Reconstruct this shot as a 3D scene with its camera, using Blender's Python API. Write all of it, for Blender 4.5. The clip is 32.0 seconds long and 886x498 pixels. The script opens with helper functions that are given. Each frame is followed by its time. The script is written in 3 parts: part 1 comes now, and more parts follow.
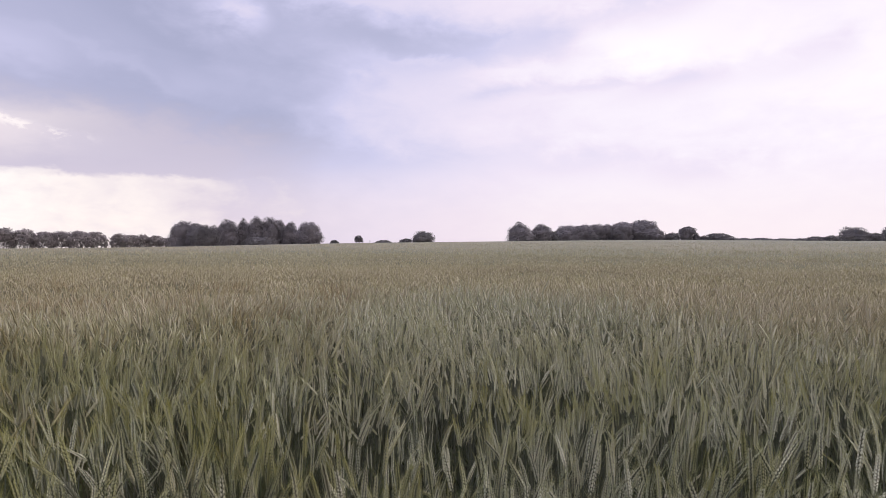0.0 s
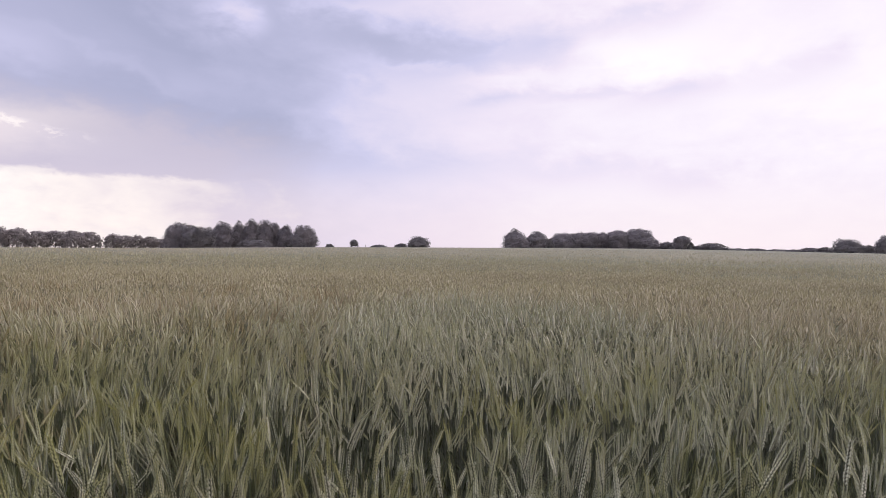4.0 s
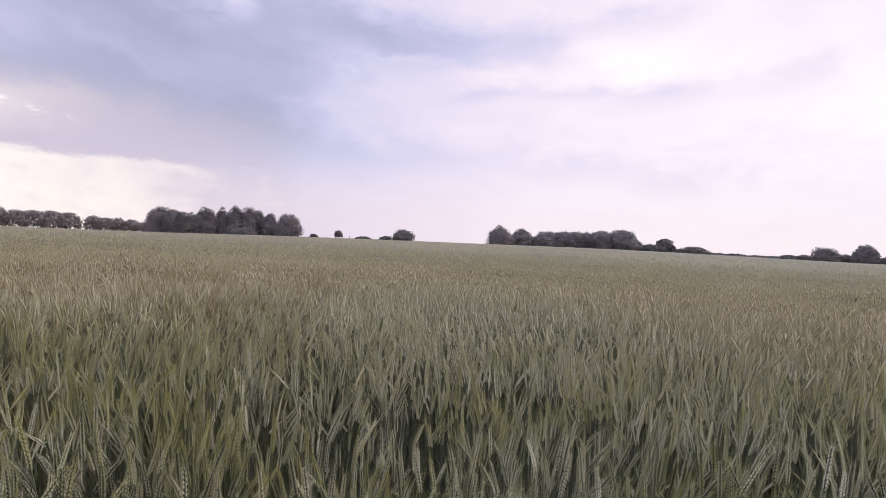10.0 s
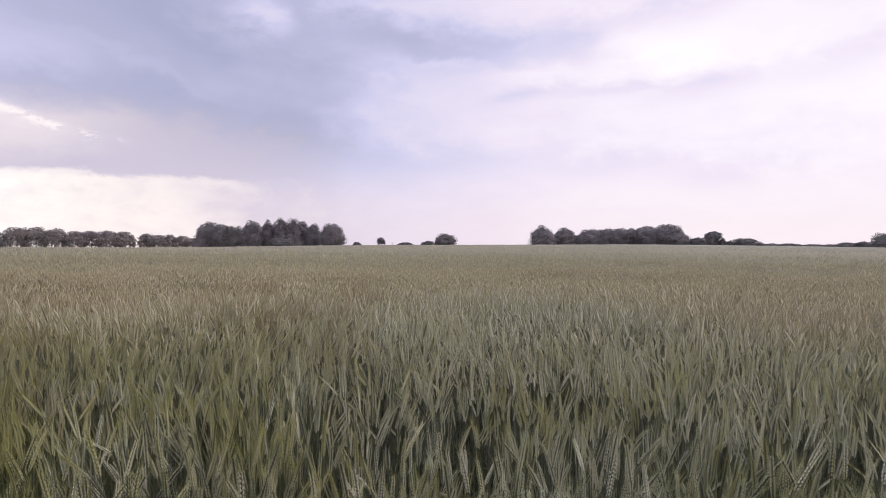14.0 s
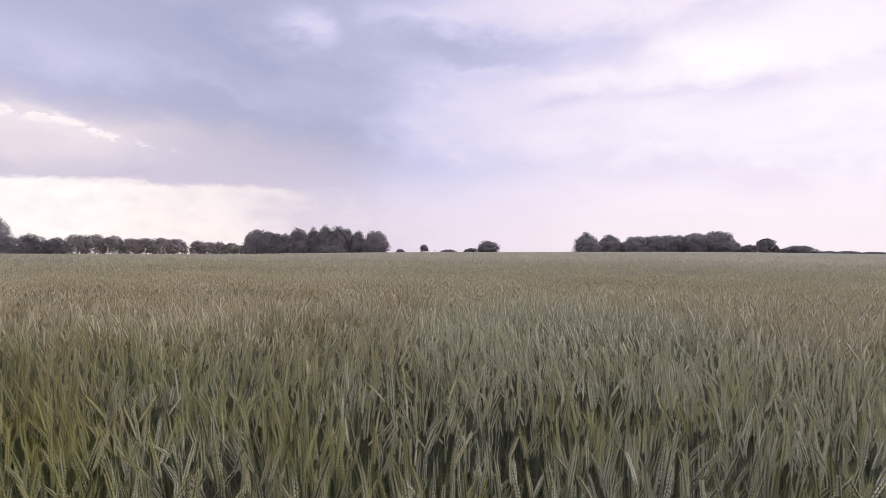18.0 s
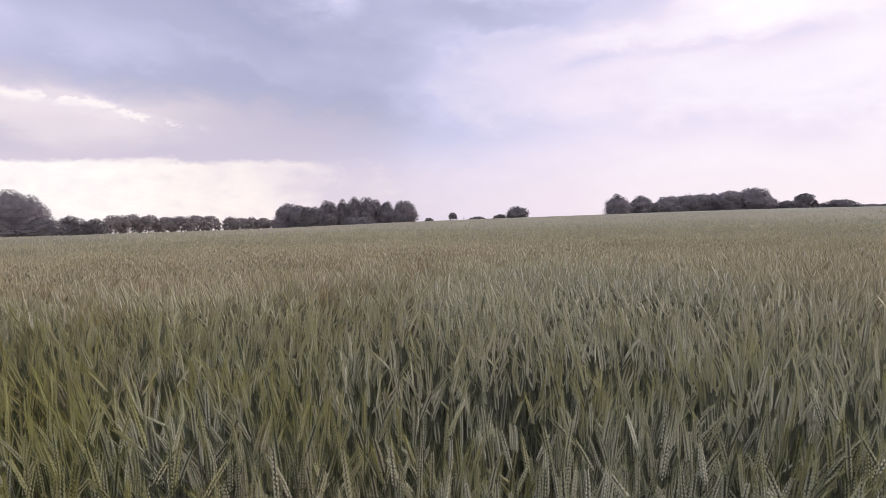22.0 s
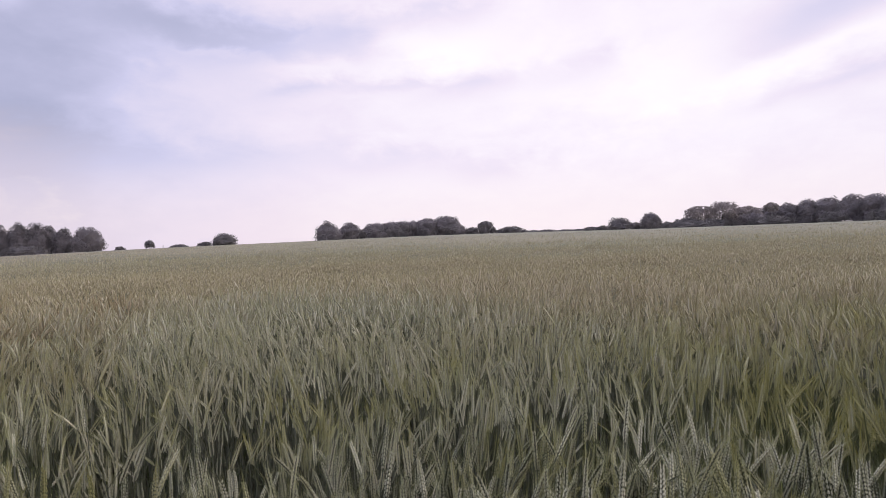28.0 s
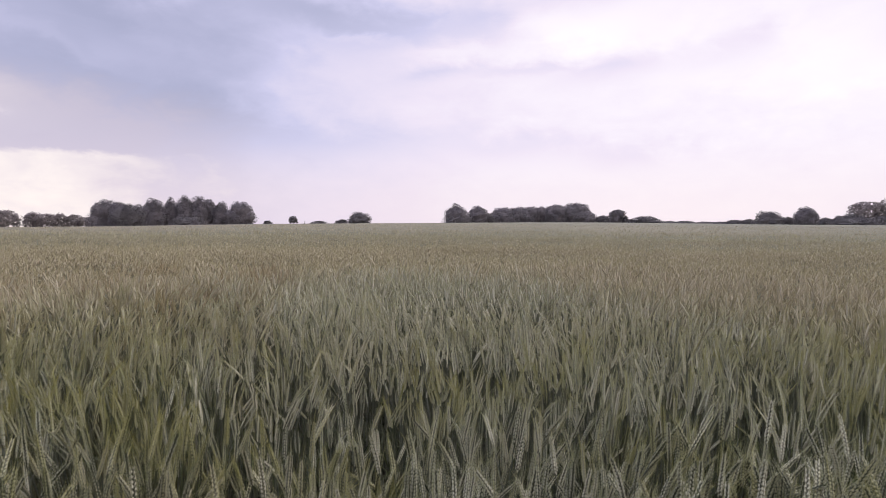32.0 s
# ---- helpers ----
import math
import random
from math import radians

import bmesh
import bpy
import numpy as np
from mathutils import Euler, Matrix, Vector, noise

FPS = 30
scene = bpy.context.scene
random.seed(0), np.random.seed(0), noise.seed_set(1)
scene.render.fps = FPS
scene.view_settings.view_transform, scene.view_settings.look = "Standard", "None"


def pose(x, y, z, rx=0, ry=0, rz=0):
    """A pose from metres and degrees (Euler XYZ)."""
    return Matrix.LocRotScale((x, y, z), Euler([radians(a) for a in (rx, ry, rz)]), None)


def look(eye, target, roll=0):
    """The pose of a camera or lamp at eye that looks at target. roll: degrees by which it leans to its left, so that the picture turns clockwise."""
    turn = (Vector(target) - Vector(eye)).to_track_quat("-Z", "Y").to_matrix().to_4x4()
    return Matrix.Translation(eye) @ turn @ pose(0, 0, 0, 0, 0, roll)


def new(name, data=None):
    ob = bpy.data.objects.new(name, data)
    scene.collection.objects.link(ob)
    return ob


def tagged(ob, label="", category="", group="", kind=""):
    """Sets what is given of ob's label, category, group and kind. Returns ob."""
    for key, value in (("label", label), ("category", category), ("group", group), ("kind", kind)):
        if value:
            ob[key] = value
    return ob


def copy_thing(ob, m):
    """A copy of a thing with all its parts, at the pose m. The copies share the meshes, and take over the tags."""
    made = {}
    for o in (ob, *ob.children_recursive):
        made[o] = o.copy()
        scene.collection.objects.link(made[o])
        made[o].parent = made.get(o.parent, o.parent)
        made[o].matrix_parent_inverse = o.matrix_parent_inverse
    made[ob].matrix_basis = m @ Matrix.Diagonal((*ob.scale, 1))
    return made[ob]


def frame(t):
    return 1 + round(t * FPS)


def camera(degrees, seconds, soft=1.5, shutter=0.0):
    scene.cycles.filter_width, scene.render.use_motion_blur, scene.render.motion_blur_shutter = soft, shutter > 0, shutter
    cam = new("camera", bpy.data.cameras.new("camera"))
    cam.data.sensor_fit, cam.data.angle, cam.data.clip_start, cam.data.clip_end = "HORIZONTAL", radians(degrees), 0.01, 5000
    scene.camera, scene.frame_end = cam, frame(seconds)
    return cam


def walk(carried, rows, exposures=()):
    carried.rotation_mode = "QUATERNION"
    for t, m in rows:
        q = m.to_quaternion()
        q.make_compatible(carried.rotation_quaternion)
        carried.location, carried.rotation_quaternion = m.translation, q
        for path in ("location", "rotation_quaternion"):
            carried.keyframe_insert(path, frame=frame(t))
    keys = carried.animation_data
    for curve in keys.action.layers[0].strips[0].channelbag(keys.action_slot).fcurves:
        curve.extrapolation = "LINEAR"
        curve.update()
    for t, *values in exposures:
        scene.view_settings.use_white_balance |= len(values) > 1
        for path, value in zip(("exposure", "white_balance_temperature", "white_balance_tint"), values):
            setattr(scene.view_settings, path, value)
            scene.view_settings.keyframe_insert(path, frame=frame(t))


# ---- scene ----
cam = camera(71.6, 32.0, soft=0.9, shutter=0.4)
PATH = [
    (0.0, 0.000, 0.000, 1.500, 0.00, -0.47, -0.00),
    (0.5, 0.003, -0.000, 1.501, -0.59, -0.72, -0.01),
    (1.0, -0.001, -0.006, 1.500, -0.14, -0.56, -0.25),
    (1.5, 0.001, -0.006, 1.501, -0.36, -1.46, -0.25),
    (2.0, -0.004, -0.004, 1.502, 0.18, -0.53, -0.21),
    (2.5, -0.000, -0.004, 1.499, -0.38, -0.35, -0.49),
    (4.5, 0.009, -0.006, 1.502, -0.41, 0.60, -0.94),
    (5.0, 0.024, -0.008, 1.505, -0.26, 1.45, -0.51),
    (5.5, 0.026, -0.001, 1.504, -0.08, 1.01, -1.15),
    (6.0, 0.023, 0.005, 1.500, 0.03, 0.30, -2.10),
    (6.5, 0.019, 0.016, 1.496, -0.81, -0.77, -2.78),
    (7.0, 0.017, 0.010, 1.500, -1.15, -0.94, -0.69),
    (7.5, 0.018, 0.014, 1.498, -1.76, -0.73, -0.17),
    (8.0, 0.009, 0.018, 1.499, -2.94, -0.35, -0.46),
    (8.5, 0.002, 0.016, 1.499, -2.58, -0.47, -0.33),
    (9.0, 0.000, 0.019, 1.498, -2.50, -0.69, -1.06),
    (9.5, -0.003, 0.024, 1.496, -2.20, -0.74, -1.97),
    (10.0, -0.004, 0.019, 1.496, -1.88, -0.43, -2.98),
    (10.5, -0.001, 0.016, 1.497, -1.19, -0.28, -2.33),
    (11.0, 0.006, 0.012, 1.497, -1.06, -0.56, -1.76),
    (11.5, 0.010, 0.009, 1.497, -0.73, -0.69, -1.62),
    (12.0, 0.012, 0.010, 1.497, -1.20, -0.77, -1.23),
    (12.5, 0.014, 0.010, 1.496, -1.28, -0.82, -0.83),
    (13.0, 0.016, 0.002, 1.498, -0.39, -0.63, -0.73),
    (13.5, 0.014, -0.004, 1.500, 0.76, -0.35, -0.35),
    (14.0, 0.007, -0.006, 1.498, 2.05, -0.23, -0.52),
    (14.5, 0.002, -0.006, 1.498, 2.77, -0.18, -0.57),
    (15.0, -0.003, -0.001, 1.499, 3.57, 0.18, -0.34),
    (15.5, -0.015, -0.008, 1.498, 5.38, -0.40, -0.70),
    (17.5, -0.019, 0.001, 1.497, 5.92, -0.36, -0.83),
    (18.0, -0.011, -0.008, 1.502, 6.04, 0.40, -0.60),
    (18.5, 0.004, 0.002, 1.503, -2.43, 0.08, -0.76),
    (19.0, 0.023, 0.017, 1.502, -4.04, 0.54, 0.47),
    (19.5, 0.048, 0.048, 1.492, -4.25, -1.12, 0.78),
    (20.0, 0.077, 0.076, 1.492, -3.24, -1.78, 2.08),
    (20.5, 0.096, 0.091, 1.488, -2.58, -2.85, 0.94),
    (21.0, 0.113, 0.092, 1.481, -0.76, -3.01, -0.09),
    (21.5, 0.109, 0.085, 1.483, 4.81, -2.90, 0.50),
    (22.0, 0.089, 0.071, 1.485, 8.76, -2.58, 1.45),
    (22.5, 0.079, 0.058, 1.490, 8.17, -1.98, 2.10),
    (23.0, 0.073, 0.049, 1.494, 4.74, -1.05, 1.60),
    (23.5, 0.064, 0.036, 1.495, 1.45, -1.10, 1.18),
    (24.0, 0.048, 0.034, 1.492, -1.13, -1.35, -0.30),
    (24.5, 0.046, 0.045, 1.494, -2.32, -0.27, 1.23),
    (25.0, 0.047, 0.052, 1.499, -4.74, 0.29, 1.08),
    (25.5, 0.046, 0.047, 1.496, -7.96, 0.94, 0.25),
    (26.0, 0.051, 0.051, 1.497, -9.19, -0.16, 1.17),
    (26.5, 0.068, 0.072, 1.495, -14.48, -1.17, 1.23),
    (28.5, 0.071, 0.082, 1.496, -17.77, -0.88, 2.14),
    (29.0, 0.062, 0.075, 1.500, -13.97, -1.01, 1.02),
    (29.5, 0.052, 0.062, 1.501, -11.47, -0.98, 0.84),
    (30.0, 0.039, 0.050, 1.498, -10.26, -0.65, 0.53),
    (30.5, 0.034, 0.040, 1.502, -7.80, -0.72, 0.75),
    (31.0, 0.032, 0.031, 1.502, -7.29, -0.84, 0.63),
    (31.5, 0.031, 0.025, 1.502, -7.36, -1.16, 0.19),
    (32.0, 0.020, 0.025, 1.496, -5.88, -2.19, -0.31),
]
walk(cam, [(t, pose(x, y, z, 90 + pitch, roll, yaw)) for t, x, y, z, yaw, pitch, roll in PATH], exposures=[(0.0, 0.0), (32.0, 0.0)])


# ---- sky: a broken overcast in the evening, with a weak and very soft sun ----
class Val:
    """A node value with arithmetic."""

    def __init__(self, tree, socket):
        self.tree, self.socket = tree, socket

    def op(self, name, *others):
        node = self.tree.nodes.new("ShaderNodeMath")
        node.operation = name
        for slot, value in zip(node.inputs, (self, *others)):
            if isinstance(value, Val):
                self.tree.links.new(value.socket, slot)
            else:
                slot.default_value = value
        return Val(self.tree, node.outputs[0])

    def __add__(self, o):
        return self.op("ADD", o)

    def __sub__(self, o):
        return self.op("SUBTRACT", o)

    def __mul__(self, o):
        return self.op("MULTIPLY", o)

    def __truediv__(self, o):
        return self.op("DIVIDE", o)

    def exp(self):
        return self.op("EXPONENT")

    def clamp(self):
        return self.op("MAXIMUM", 0.0).op("MINIMUM", 1.0)

    def step(self, lo, hi):
        node = self.tree.nodes.new("ShaderNodeMapRange")
        node.interpolation_type = "SMOOTHSTEP"
        self.tree.links.new(self.socket, node.inputs["Value"])
        node.inputs["From Min"].default_value, node.inputs["From Max"].default_value = lo, hi
        return Val(self.tree, node.outputs["Result"])


def noise_value(tree, vector, scale, detail=4.0, rough=0.55, distortion=0.0):
    node = tree.nodes.new("ShaderNodeTexNoise")
    node.inputs["Scale"].default_value, node.inputs["Detail"].default_value = scale, detail
    node.inputs["Roughness"].default_value, node.inputs["Distortion"].default_value = rough, distortion
    tree.links.new(vector, node.inputs["Vector"])
    return Val(tree, node.outputs["Fac"])


def mix_colour(tree, fac, a, b):
    node = tree.nodes.new("ShaderNodeMix")
    node.data_type = "RGBA"
    for slot, value in ((node.inputs[0], fac), (node.inputs[6], a), (node.inputs[7], b)):
        if isinstance(value, Val):
            tree.links.new(value.socket, slot)
        elif isinstance(value, tuple):
            slot.default_value = (*value, 1.0)
        elif isinstance(value, (int, float)):
            slot.default_value = value
        else:
            tree.links.new(value, slot)
    return node.outputs[2]


def ramp(tree, value, stops):
    node = tree.nodes.new("ShaderNodeValToRGB")
    while len(node.color_ramp.elements) < len(stops):
        node.color_ramp.elements.new(0.5)
    for element, (place, colour) in zip(node.color_ramp.elements, stops):
        element.position, element.color = place, (*colour, 1.0)
    tree.links.new(value.socket, node.inputs[0])
    return node.outputs[0]


SUN_AZIMUTH, SUN_HEIGHT = 28.0, 34.0


def build_world():
    world = bpy.data.worlds.new("evening_sky")
    scene.world = world
    world.use_nodes = True
    t = world.node_tree
    t.nodes.clear()
    coord = t.nodes.new("ShaderNodeTexCoord")
    split = t.nodes.new("ShaderNodeSeparateXYZ")
    t.links.new(coord.outputs["Generated"], split.inputs[0])
    x, y, z = (Val(t, s) for s in split.outputs)
    az = x.op("ARCTAN2", y) * 57.2958
    el = z.op("ARCSINE") * 57.2958
    # the clouds' own grain, drawn out along the horizon
    grain = t.nodes.new("ShaderNodeCombineXYZ")
    for slot, v in zip(grain.inputs, (x, y, z * 2.1)):
        t.links.new(v.socket, slot)
    grain = grain.outputs[0]
    wide, drift = noise_value(t, grain, 3.6, 3.0, 0.5, 0.3), noise_value(t, grain, 5.2, 2.0, 0.5)
    billow = noise_value(t, grain, 11.0, 4.0, 0.55, 0.4)
    wisp = noise_value(t, grain, 27.0, 5.0, 0.58, 0.3)
    waz = az + (drift - 0.5) * 9.0 + (billow - 0.5) * 6.0 + (wisp - 0.5) * 1.6
    wel = el + (wide - 0.5) * 3.0 + (billow - 0.5) * 3.0 + (wisp - 0.5) * 1.3

    def bank(a, e, wide_a, wide_e, tilt=0.0):
        da, de = waz - a, wel - e
        c, s = math.cos(radians(tilt)), math.sin(radians(tilt))
        u, v = (da * c + de * s) / wide_a, (de * c - da * s) / wide_e
        return ((u * u + v * v) * -1.0).exp()

    bright = az.step(-12.0, 16.0) * 0.24 + 0.635
    bright = bright + (wide - 0.5) * 0.10 + (billow - 0.5) * 0.16 + (wisp - 0.5) * 0.07
    # the slate-blue bank over the west, with its ragged sunlit hem, and the arm that it reaches over the middle
    hem = el - 10.9 + az.step(-40.0, -31.0) * 2.1 + (wisp - 0.5) * 1.3 + (billow - 0.5) * 1.2
    torn = az.step(-27.0, -33.0)
    under = hem.step(-0.25, 0.3) * torn + (hem + (wide - 0.5) * 2.0).step(-2.2, 1.2) * (torn * -1.0 + 1.0)
    west = (waz - wel * 0.5).step(-10.0, -25.0)
    arm = bank(-4.5, 18.5, 16.0, 2.1, -7.0)
    bright = bright - (west * (under * 0.25 + 0.09)).op("MAXIMUM", arm * 0.34)
    bright = bright + bank(-9.5, 21.8, 5.0, 0.9) * 0.22 + bank(-19.2, 19.8, 3.2, 1.2) * 0.38
    bright = bright + bank(-37.0, 15.3, 5.0, 2.0, -15.0) * 0.18 + bank(-29.5, 14.8, 7.0, 0.7, -22.0) * 0.07
    bright = bright - bank(-25.5, 17.2, 7.0, 1.2, -20.0) * 0.08 + bank(-21.0, 14.0, 4.0, 1.6) * 0.05
    bright = bright + bank(-46.0, 14.4, 6.0, 3.4, -20.0) * 0.22 + bank(-43.5, 16.2, 1.8, 1.2) * 0.15
    sunlit = (hem + 0.8) / 1.1
    bright = bright + (sunlit * sunlit * -1.0).exp() * az.step(-29.0, -38.0) * 0.16 + bank(-39.5, 8.8, 6.5, 1.7) * 0.16
    rag = (hem + 0.25) / 0.34
    bright = bright + (rag * rag * -1.0).exp() * (wisp * 1.4 + billow * 0.6).step(0.97, 1.10) * az.step(-28.5, -33.5) * 0.4
    # lavender gaps and streaks in the middle
    bright = bright + bank(-1.5, 16.7, 4.2, 0.45) * 0.12 + bank(6.5, 15.8, 5.0, 0.9, 2.0) * 0.18
    bright = bright - bank(5.0, 14.0, 3.4, 0.6, 8.0) * 0.13 - bank(-9.0, 11.6, 2.4, 0.6) * 0.05
    bright = bright - bank(-5.0, 8.4, 11.0, 1.7) * 0.10 - bank(-15.0, 8.0, 6.0, 2.2) * 0.08
    # the bright veil over the east, with thin grey streaks
    bright = bright - bank(11.0, 18.4, 2.5, 1.6) * 0.16 - bank(16.0, 19.6, 4.0, 0.8) * 0.12
    bright = bright + bank(18.0, 16.6, 7.0, 1.7, 3.0) * 0.16 + bank(38.0, 13.0, 10.0, 4.5) * 0.10
    bright = bright - bank(14.0, 14.1, 5.0, 0.5) * 0.11 - bank(22.0, 14.2, 4.0, 1.0, 12.0) * 0.13 - bank(31.0, 15.2, 4.0, 1.2, 10.0) * 0.11
    bright = bright - bank(11.5, 7.5, 4.5, 1.4) * 0.10 - bank(22.5, 6.6, 6.0, 1.3) * 0.12
    bright = bright - bank(50.0, 16.6, 7.0, 2.6, 18.0) * 0.24 + bank(50.0, 13.6, 9.0, 1.0, 14.0) * 0.16 - bank(52.0, 11.5, 6.0, 0.9, 10.0) * 0.16
    # paler air towards the horizon, cream under the western bank
    low = el.step(8.0, 2.0)
    edge = el + (wide - 0.5) * 0.7 + (billow - 0.5) * 1.2 + (wisp - 0.5) * 1.2
    cream = edge.step(5.95, 5.35) * (waz + (billow - 0.5) * 14.0 + (wisp - 0.5) * 10.0).step(-14.0, -31.0)
    bright = bright + low * 0.07 + cream * (wisp * 0.4 + 0.26)
    veil = ramp(t, bright.clamp(), [(0.0, (0.36, 0.38, 0.54)), (0.25, (0.44, 0.45, 0.64)), (0.55, (0.645, 0.63, 0.865)), (0.8, (0.895, 0.805, 0.955)), (1.0, (1.06, 1.0, 1.06))])
    blush = (wel + (waz + 15.6) * 0.1).step(11.0, 7.4) * waz.step(-5.0, -22.0)
    rosy = mix_colour(t, (bank(-39.5, 9.0, 9.0, 2.2) * 1.2).clamp(), (0.63, 0.56, 0.68), (0.84, 0.74, 0.79))
    veil = mix_colour(t, blush * 0.8, veil, rosy)
    veil = mix_colour(t, low * 0.5, veil, (0.88, 0.755, 0.855))
    veil = mix_colour(t, (sunlit * sunlit * -1.0).exp() * az.step(-29.0, -40.0) * (wisp * 0.8).clamp(), veil, (0.98, 0.87, 0.92))
    veil = mix_colour(t, (rag * rag * -1.0).exp() * (wisp * 1.4 + billow * 0.6).step(0.97, 1.10) * az.step(-28.5, -33.5) * 0.8, veil, (1.1, 1.0, 1.0))
    veil = mix_colour(t, cream * (wisp * 0.9 + 0.3).clamp(), veil, mix_colour(t, az.step(-30.0, -40.0), (1.13, 1.02, 0.975), (1.15, 1.09, 1.05)))
    sky = t.nodes.new("ShaderNodeTexSky")
    sky.sky_type, sky.sun_disc = "NISHITA", False
    sky.sun_elevation, sky.sun_rotation = radians(SUN_HEIGHT), radians(SUN_AZIMUTH)
    blue, cloud, both = t.nodes.new("ShaderNodeBackground"), t.nodes.new("ShaderNodeBackground"), t.nodes.new("ShaderNodeMixShader")
    t.links.new(sky.outputs[0], blue.inputs[0])
    blue.inputs[1].default_value = 0.08
    t.links.new(veil, cloud.inputs[0])
    t.links.new((el.step(24.0, 75.0) * 1.9 + 1.0).socket, cloud.inputs[1])
    both.inputs[0].default_value = 0.94
    t.links.new(blue.outputs[0], both.inputs[1])
    t.links.new(cloud.outputs[0], both.inputs[2])
    end = t.nodes.new("ShaderNodeOutputWorld")
    t.links.new(both.outputs[0], end.inputs[0])


build_world()
sun = new("sun", bpy.data.lights.new("sun", "SUN"))
sun.data.energy, sun.data.angle, sun.data.color = 0.7, radians(25), (1.0, 0.95, 0.92)
sun.matrix_world = look((60 * math.sin(radians(SUN_AZIMUTH)), 60 * math.cos(radians(SUN_AZIMUTH)), 60 * math.tan(radians(SUN_HEIGHT))), (0, 0, 0))


# ---- materials ----
def material(name):
    m = bpy.data.materials.new(name)
    m.use_nodes = True
    t = m.node_tree
    t.nodes.clear()
    return m, t


def finish(t, colour, rough=0.7, through_light=0.0, bump=None, bump_depth=0.01, specular=0.3):
    shader = t.nodes.new("ShaderNodeBsdfPrincipled")
    t.links.new(colour, shader.inputs["Base Color"])
    shader.inputs["Roughness"].default_value = rough
    shader.inputs["Specular IOR Level"].default_value = specular
    if bump is not None:
        node = t.nodes.new("ShaderNodeBump")
        node.inputs["Distance"].default_value = bump_depth
        t.links.new(bump.socket, node.inputs["Height"])
        t.links.new(node.outputs[0], shader.inputs["Normal"])
    out = t.nodes.new("ShaderNodeOutputMaterial")
    if through_light:
        thin, both = t.nodes.new("ShaderNodeBsdfTranslucent"), t.nodes.new("ShaderNodeMixShader")
        t.links.new(colour, thin.inputs[0])
        both.inputs[0].default_value = through_light
        t.links.new(shader.outputs[0], both.inputs[1])
        t.links.new(thin.outputs[0], both.inputs[2])
        t.links.new(both.outputs[0], out.inputs[0])
    else:
        t.links.new(shader.outputs[0], out.inputs[0])


def place(t):
    return t.nodes.new("ShaderNodeNewGeometry").outputs["Position"]


def crop_material(name, dull, pale, tan, fresh, ripening=0.5, through_light=0.25, rough=0.6, lift=0.08):
    """Tones of one plant part: stalk by stalk, ripening to tan in soft patches, greener where the field begins."""
    m, t = material(name)
    tone = t.nodes.new("ShaderNodeAttribute")
    tone.attribute_name = "tone"
    at = place(t)
    split = t.nodes.new("ShaderNodeSeparateXYZ")
    t.links.new(at, split.inputs[0])
    patch, clump = noise_value(t, at, 0.4, 3.0), noise_value(t, at, 2.1, 3.0)
    along = Val(t, split.outputs[1])
    inward = (along + (patch - 0.5) * 9.0 + Val(t, split.outputs[0]).step(-0.3, -2.4) * 2.2 + Val(t, split.outputs[0]).step(0.9, 3.2) * 3.0).step(3.0, 8.0) * (along.step(13.0, 30.0) * -0.3 + 1.0)
    fine = noise_value(t, at, 60.0, 2.0)
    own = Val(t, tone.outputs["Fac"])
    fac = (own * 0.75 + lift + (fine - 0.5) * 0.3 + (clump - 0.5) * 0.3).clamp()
    side = Val(t, split.outputs[0])
    aside = side.step(-0.1, -1.2) + side.step(0.7, 1.7) * 0.6
    young = (clump + (own - 0.5) * 0.12 + aside * 0.13).step(0.44, 0.70) * along.step(5.0, 1.2)
    # a greener patch among the ripening ears
    pu, pv = (side + 2.0) / 1.1, (along - 3.9) / 0.6
    lush = ((pu * pu + pv * pv) * -1.0).exp() * (clump * 0.8 + 0.3)
    young = young.op("MAXIMUM", lush * 0.55)
    # rusty, weathered ears in clumps, most of them towards the west
    rust = noise_value(t, at, 1.3, 3.0, 0.6)
    rusty = (rust + (own - 0.5) * 0.1).step(0.46, 0.64) * (side.step(0.1, -1.6) * 0.6 + 0.14) * along.step(12.0, 6.0)
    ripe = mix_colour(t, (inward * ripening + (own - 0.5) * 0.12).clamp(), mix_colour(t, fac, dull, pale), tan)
    ripe = mix_colour(t, rusty, ripe, tuple(v * k for v, k in zip(tan, (0.62, 0.56, 0.46))))
    finish(t, mix_colour(t, young * 0.8, ripe, fresh), rough, through_light, None, 0.0, 0.25)
    return m


# The ear's darkest tone is set deep to carry the shade between husks.
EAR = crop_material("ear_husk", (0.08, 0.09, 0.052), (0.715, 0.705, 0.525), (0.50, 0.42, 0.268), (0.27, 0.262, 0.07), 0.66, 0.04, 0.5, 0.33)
AWN = crop_material("awn_bristle", (0.325, 0.35, 0.188), (0.52, 0.51, 0.306), (0.47, 0.385, 0.225), (0.28, 0.265, 0.05), 0.59, 0.18, 0.5)
STEM = crop_material("green_straw", (0.075, 0.088, 0.062), (0.20, 0.205, 0.155), (0.22, 0.19, 0.125), (0.11, 0.125, 0.045), 0.3, 0.1)
LEAF = crop_material("crop_leaf", (0.028, 0.042, 0.02), (0.11, 0.122, 0.055), (0.15, 0.135, 0.06), (0.09, 0.115, 0.03), 0.3, 0.25)


